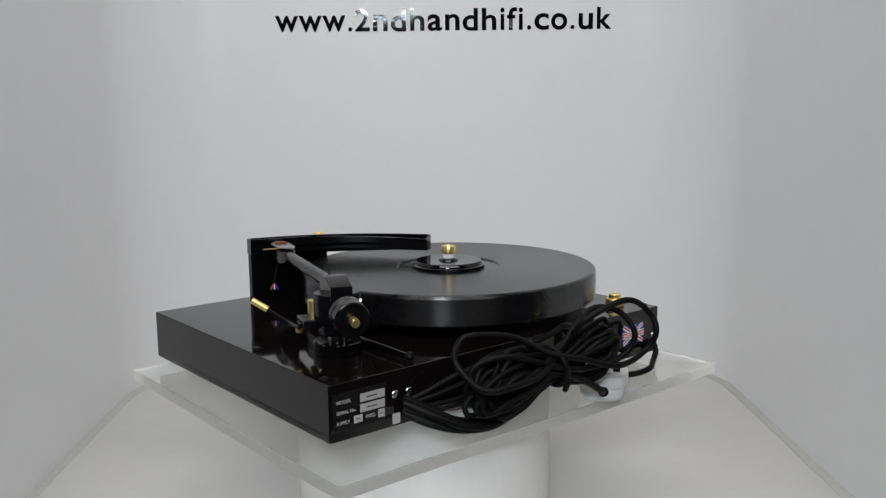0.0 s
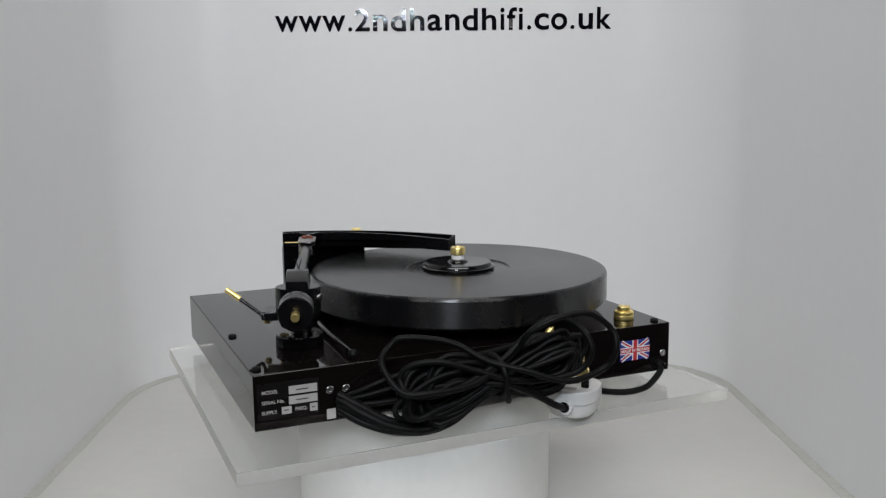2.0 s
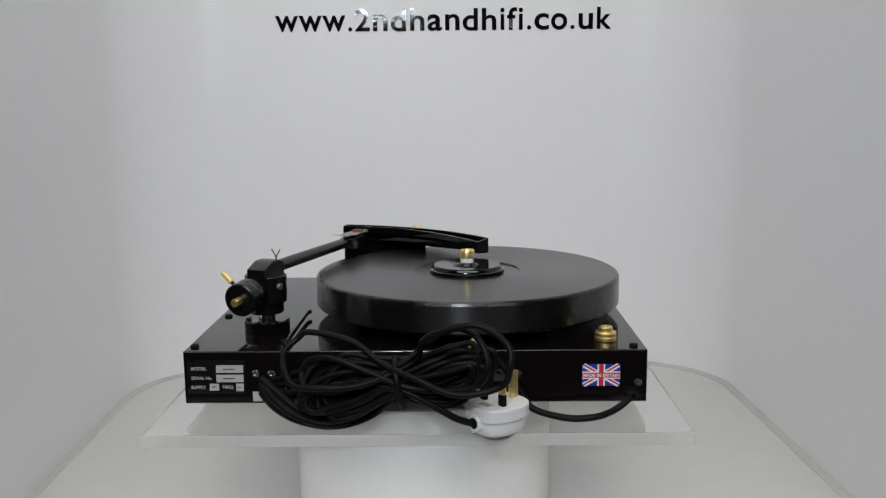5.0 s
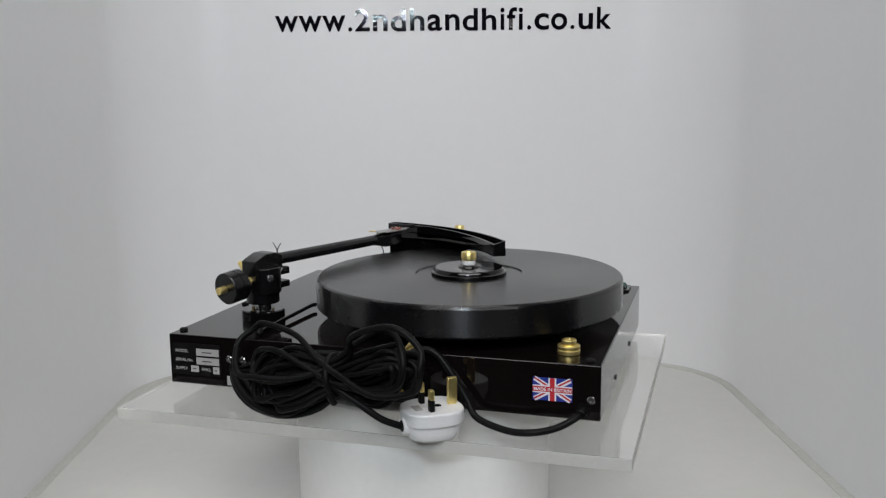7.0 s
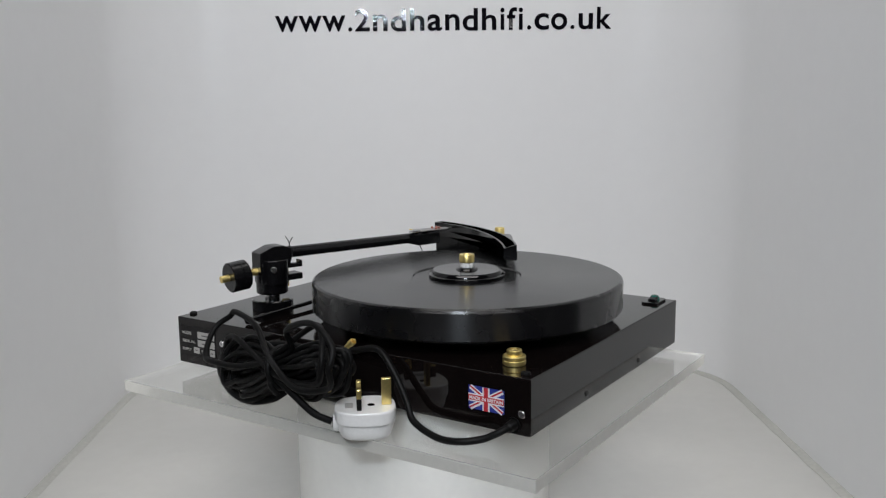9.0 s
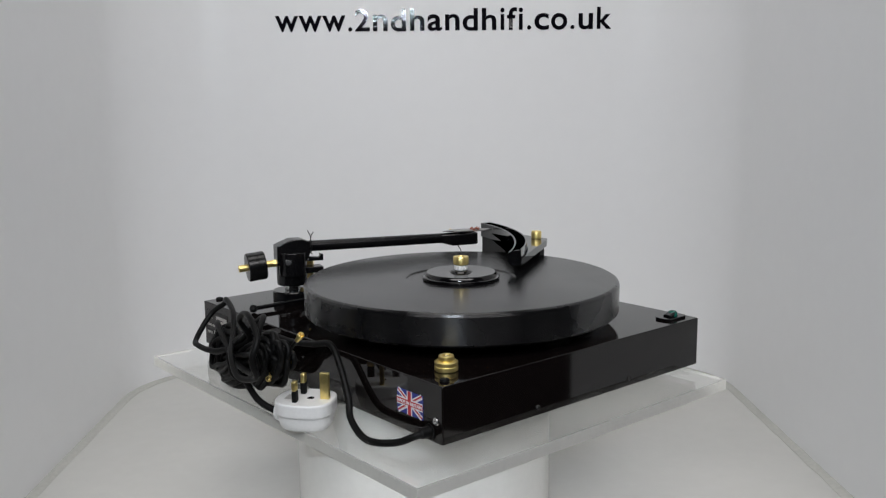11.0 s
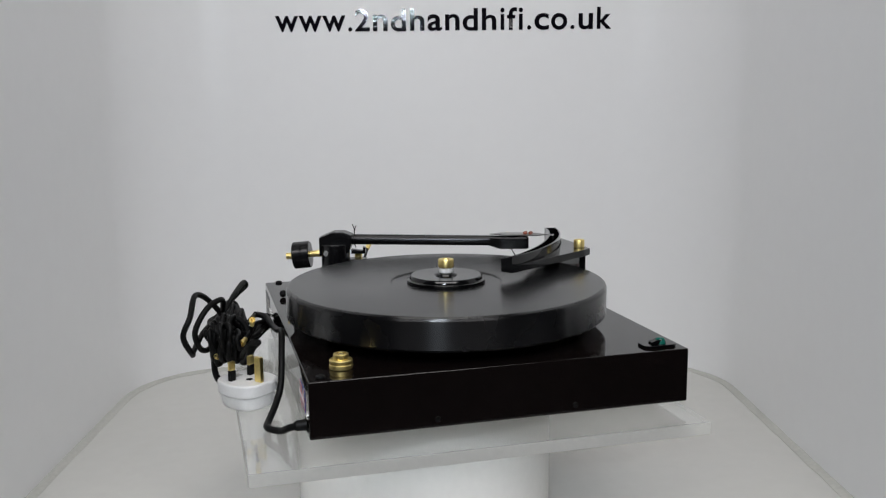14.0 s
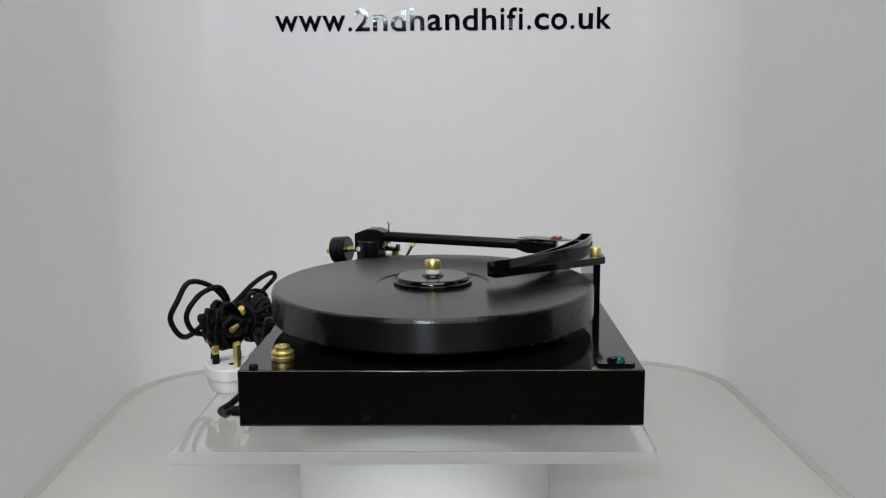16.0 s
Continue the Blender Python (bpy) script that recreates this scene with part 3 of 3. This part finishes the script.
# from the plinth, along the sheet and up into the coil
feed = spline([(-0.1398, -0.1820, 0.0080), (-0.1510, -0.1787, 0.0060), (-0.1584, -0.1653, -0.0010), (-0.1673, -0.1473, -0.0038), (-0.1641, -0.1251, -0.0054), (-0.1556, -0.0982, -0.0002), (-0.1502, -0.0879, 0.0130), (-0.1470, -0.0719, 0.0360), (-0.1450, -0.0545, 0.0510), (-0.1460, -0.0285, 0.0464), (-0.1479, 0.0074, 0.0421), (-0.1514, 0.0444, 0.0428), (-0.1600, 0.0700, 0.0400)])
part("feed_cable", sweep(feed, 0.0029, 12), RUBBER, lead, sharp=70)
part("grommet", lathe([(0.0030, 0.010), (0.0042, 0.0085), (0.0046, 0.0010), (0.0062, 0.0010), (0.0062, 0)], 20, along((X0 - 0.0002, -0.1822, 0.0082), (X0 - 0.02, -0.1805, 0.0070))), RUBBER, lead)
tail = spline([(-0.1950, 0.0280, 0.0330), (-0.2020, 0.0080, 0.0310), (-0.2045, -0.0150, 0.0200), (-0.2035, -0.0330, 0.0090), (-0.1960, -0.0462, 0.0020)])
part("tail_cable", sweep(tail, 0.0029, 12), RUBBER, lead, sharp=70)
# plug with its pins up, the cord end towards the coil
PM = at(-0.1798, -0.0663, AZ) @ Matrix.Rotation(radians(39.5), 4, "Z")


def plug_outline(k, n=56):
    """A rounded oblong, a little narrower at the cord end."""
    pts = []
    for i in range(n):
        a = 2 * math.pi * i / n
        c, s2 = math.cos(a), math.sin(a)
        r = 1 / (abs(c) ** 2.9 + abs(s2) ** 2.9) ** (1 / 2.9)
        pts.append((0.0014 + 0.0230 * k * r * c * (1 - 0.10 * max(0, s2)), 0.0246 * k * r * s2 - 0.0012))
    return pts


def loft(rings, m):
    """Stack outlines of (scale, height) into one rounded body."""
    b = bmesh.new()
    stack = [[b.verts.new((x, y, z)) for x, y in plug_outline(k)] for k, z in rings]
    for lo, hi in zip(stack, stack[1:]):
        for i in range(len(lo)):
            j = (i + 1) % len(lo)
            b.faces.new((lo[i], lo[j], hi[j], hi[i]))
    b.faces.new(stack[0])
    b.faces.new(stack[-1])
    b.transform(m)
    return b


plug = part("plug", loft([(0.960, 0.0130), (0.992, 0.0136), (1.0, 0.0150), (1.0, 0.0230), (0.990, 0.0241), (0.965, 0.0246)], PM), PLUGW, lead, "white three-pin mains plug", sharp=60)
part("plug_cover", loft([(0.70, 0.0), (0.79, 0.0008), (0.855, 0.0032), (0.900, 0.0075), (0.940, 0.0132)], PM), PLUGW, plug, sharp=60)
part("cord_entry", rod(PM @ Vector((0, 0.0180, 0.0115)), PM @ Vector((0, 0.0248, 0.0115)), 0.0078, 0.0066, 24), PLUGW, plug)
part("cord_grip", rod(PM @ Vector((0, 0.0240, 0.0118)), PM @ Vector((0, 0.0254, 0.0118)), 0.0046), RUBBER, plug)
part("earth_pin", box(-0.0020, 0.0020, -0.0225, -0.0145, 0.0246, 0.0470, 0.0007, m=PM), BRASS, plug, "brass earth pin")
for x in (-0.0111, 0.0111):
    part("pin_sleeve", box(x - 0.0031, x + 0.0031, 0.0017, 0.0057, 0.0246, 0.0340, 0.0006, m=PM), RUBBER, plug)
    part("pin", box(x - 0.0031, x + 0.0031, 0.0017, 0.0057, 0.0340, 0.0422, 0.0010, m=PM), BRASS, plug)
part("plug_screw", lathe([(0.0030, 0.0246), (0.0030, 0.0249), (0.0024, 0.0251), (0, 0.0247)], 16, PM @ at(0, -0.0060)), ANOD, plug)
part("fuse_label", box(-0.0060, 0.0060, 0.0085, 0.0150, 0.0245, 0.0249, m=PM), PALE, plug, "pale paper fuse label")

# ---- signal lead of the arm, tucked into the coil ----
signal = thing("signal_lead", "black signal lead with gold phono plugs, bundled behind the plinth", "cable")
for dz, dx in ((0.0, 0.0), (0.004, -0.005), (-0.004, -0.002), (0.008, 0.004)):
    part("signal_cable", sweep(spline([(-0.1430, 0.1330, 0.0150 + dz), (-0.1560 + dx, 0.1180, 0.0060 + dz), (-0.1680 + dx, 0.0950, -0.0030 + 0.5 * dz), (-0.1740 + dx, 0.0650, -0.0055 + 0.3 * dz), (-0.1700 + dx, 0.0350, 0.0060 + dz), (-0.1660 + dx, 0.0100, 0.0260)]), 0.0034, 10), RUBBER, signal, sharp=70)


for h in (0.0, 0.007, 0.013):
    part("screen_cable", sweep(spline([(-0.1430, 0.1290 - 0.3 * h, 0.0150 + 0.4 * h), (-0.1500, 0.1120, 0.0140 + h), (-0.1570, 0.0850, 0.0160 + 1.6 * h), (-0.1640, 0.0500, 0.0220 + 1.5 * h), (-0.1740, 0.0180, 0.0300 + 0.8 * h)]), 0.0024, 10), RUBBER, signal, sharp=70)


def phono(p, q):
    p, q = Vector(p), Vector(q)
    d = (q - p).normalized()
    b = part("phono_plug", lathe([(0, 0), (0.0014, 0), (0.0022, 0.0012), (0.0022, 0.0060), (0.0028, 0.0066), (0.0028, 0.0110), (0.0024, 0.0112), (0.0022, 0.0082), (0, 0.0082)], 20, along(p, q)), BRASS, signal, "gold phono plug")
    part("phono_pin", rod(p + d * 0.0082, p + d * 0.0134, 0.0010, seg=10), BRASS, b, sharp=70)
    part("plug_cable", sweep(spline([p + d * 0.001, p - d * 0.012, p - d * 0.022 + Vector((-0.004, 0.006, -0.008)), p - d * 0.026 + Vector((-0.010, 0.022, -0.012))]), 0.0018, 8), RUBBER, b, sharp=70)


phono((-0.1700, -0.0410, 0.0560), (-0.1700, -0.0474, 0.0615))
phono((-0.1760, -0.0400, 0.0440), (-0.1830, -0.0560, 0.0400))
phono((-0.1985, -0.0400, 0.0330), (-0.2050, -0.0560, 0.0310))
part("earth_tag", rod((-0.1985, -0.0200, 0.0440), (-0.1985, -0.0400, 0.0465), 0.0022, 0.0034, 8), PALE, signal, "pale lead tag")


def motions():
    turns = [(0.0, 128.24), (2.0, 112.15), (4.0, 95.95), (6.0, 79.55), (8.0, 63.28), (10.0, 46.85), (12.0, 30.33), (14.0, 13.92), (16.0, -2.66)]
    for ob in (stand, player, clamp, lead, signal):
        walk(ob, [(t, pose(0, 0, 0, 0, 0, a)) for t, a in turns])


motions()
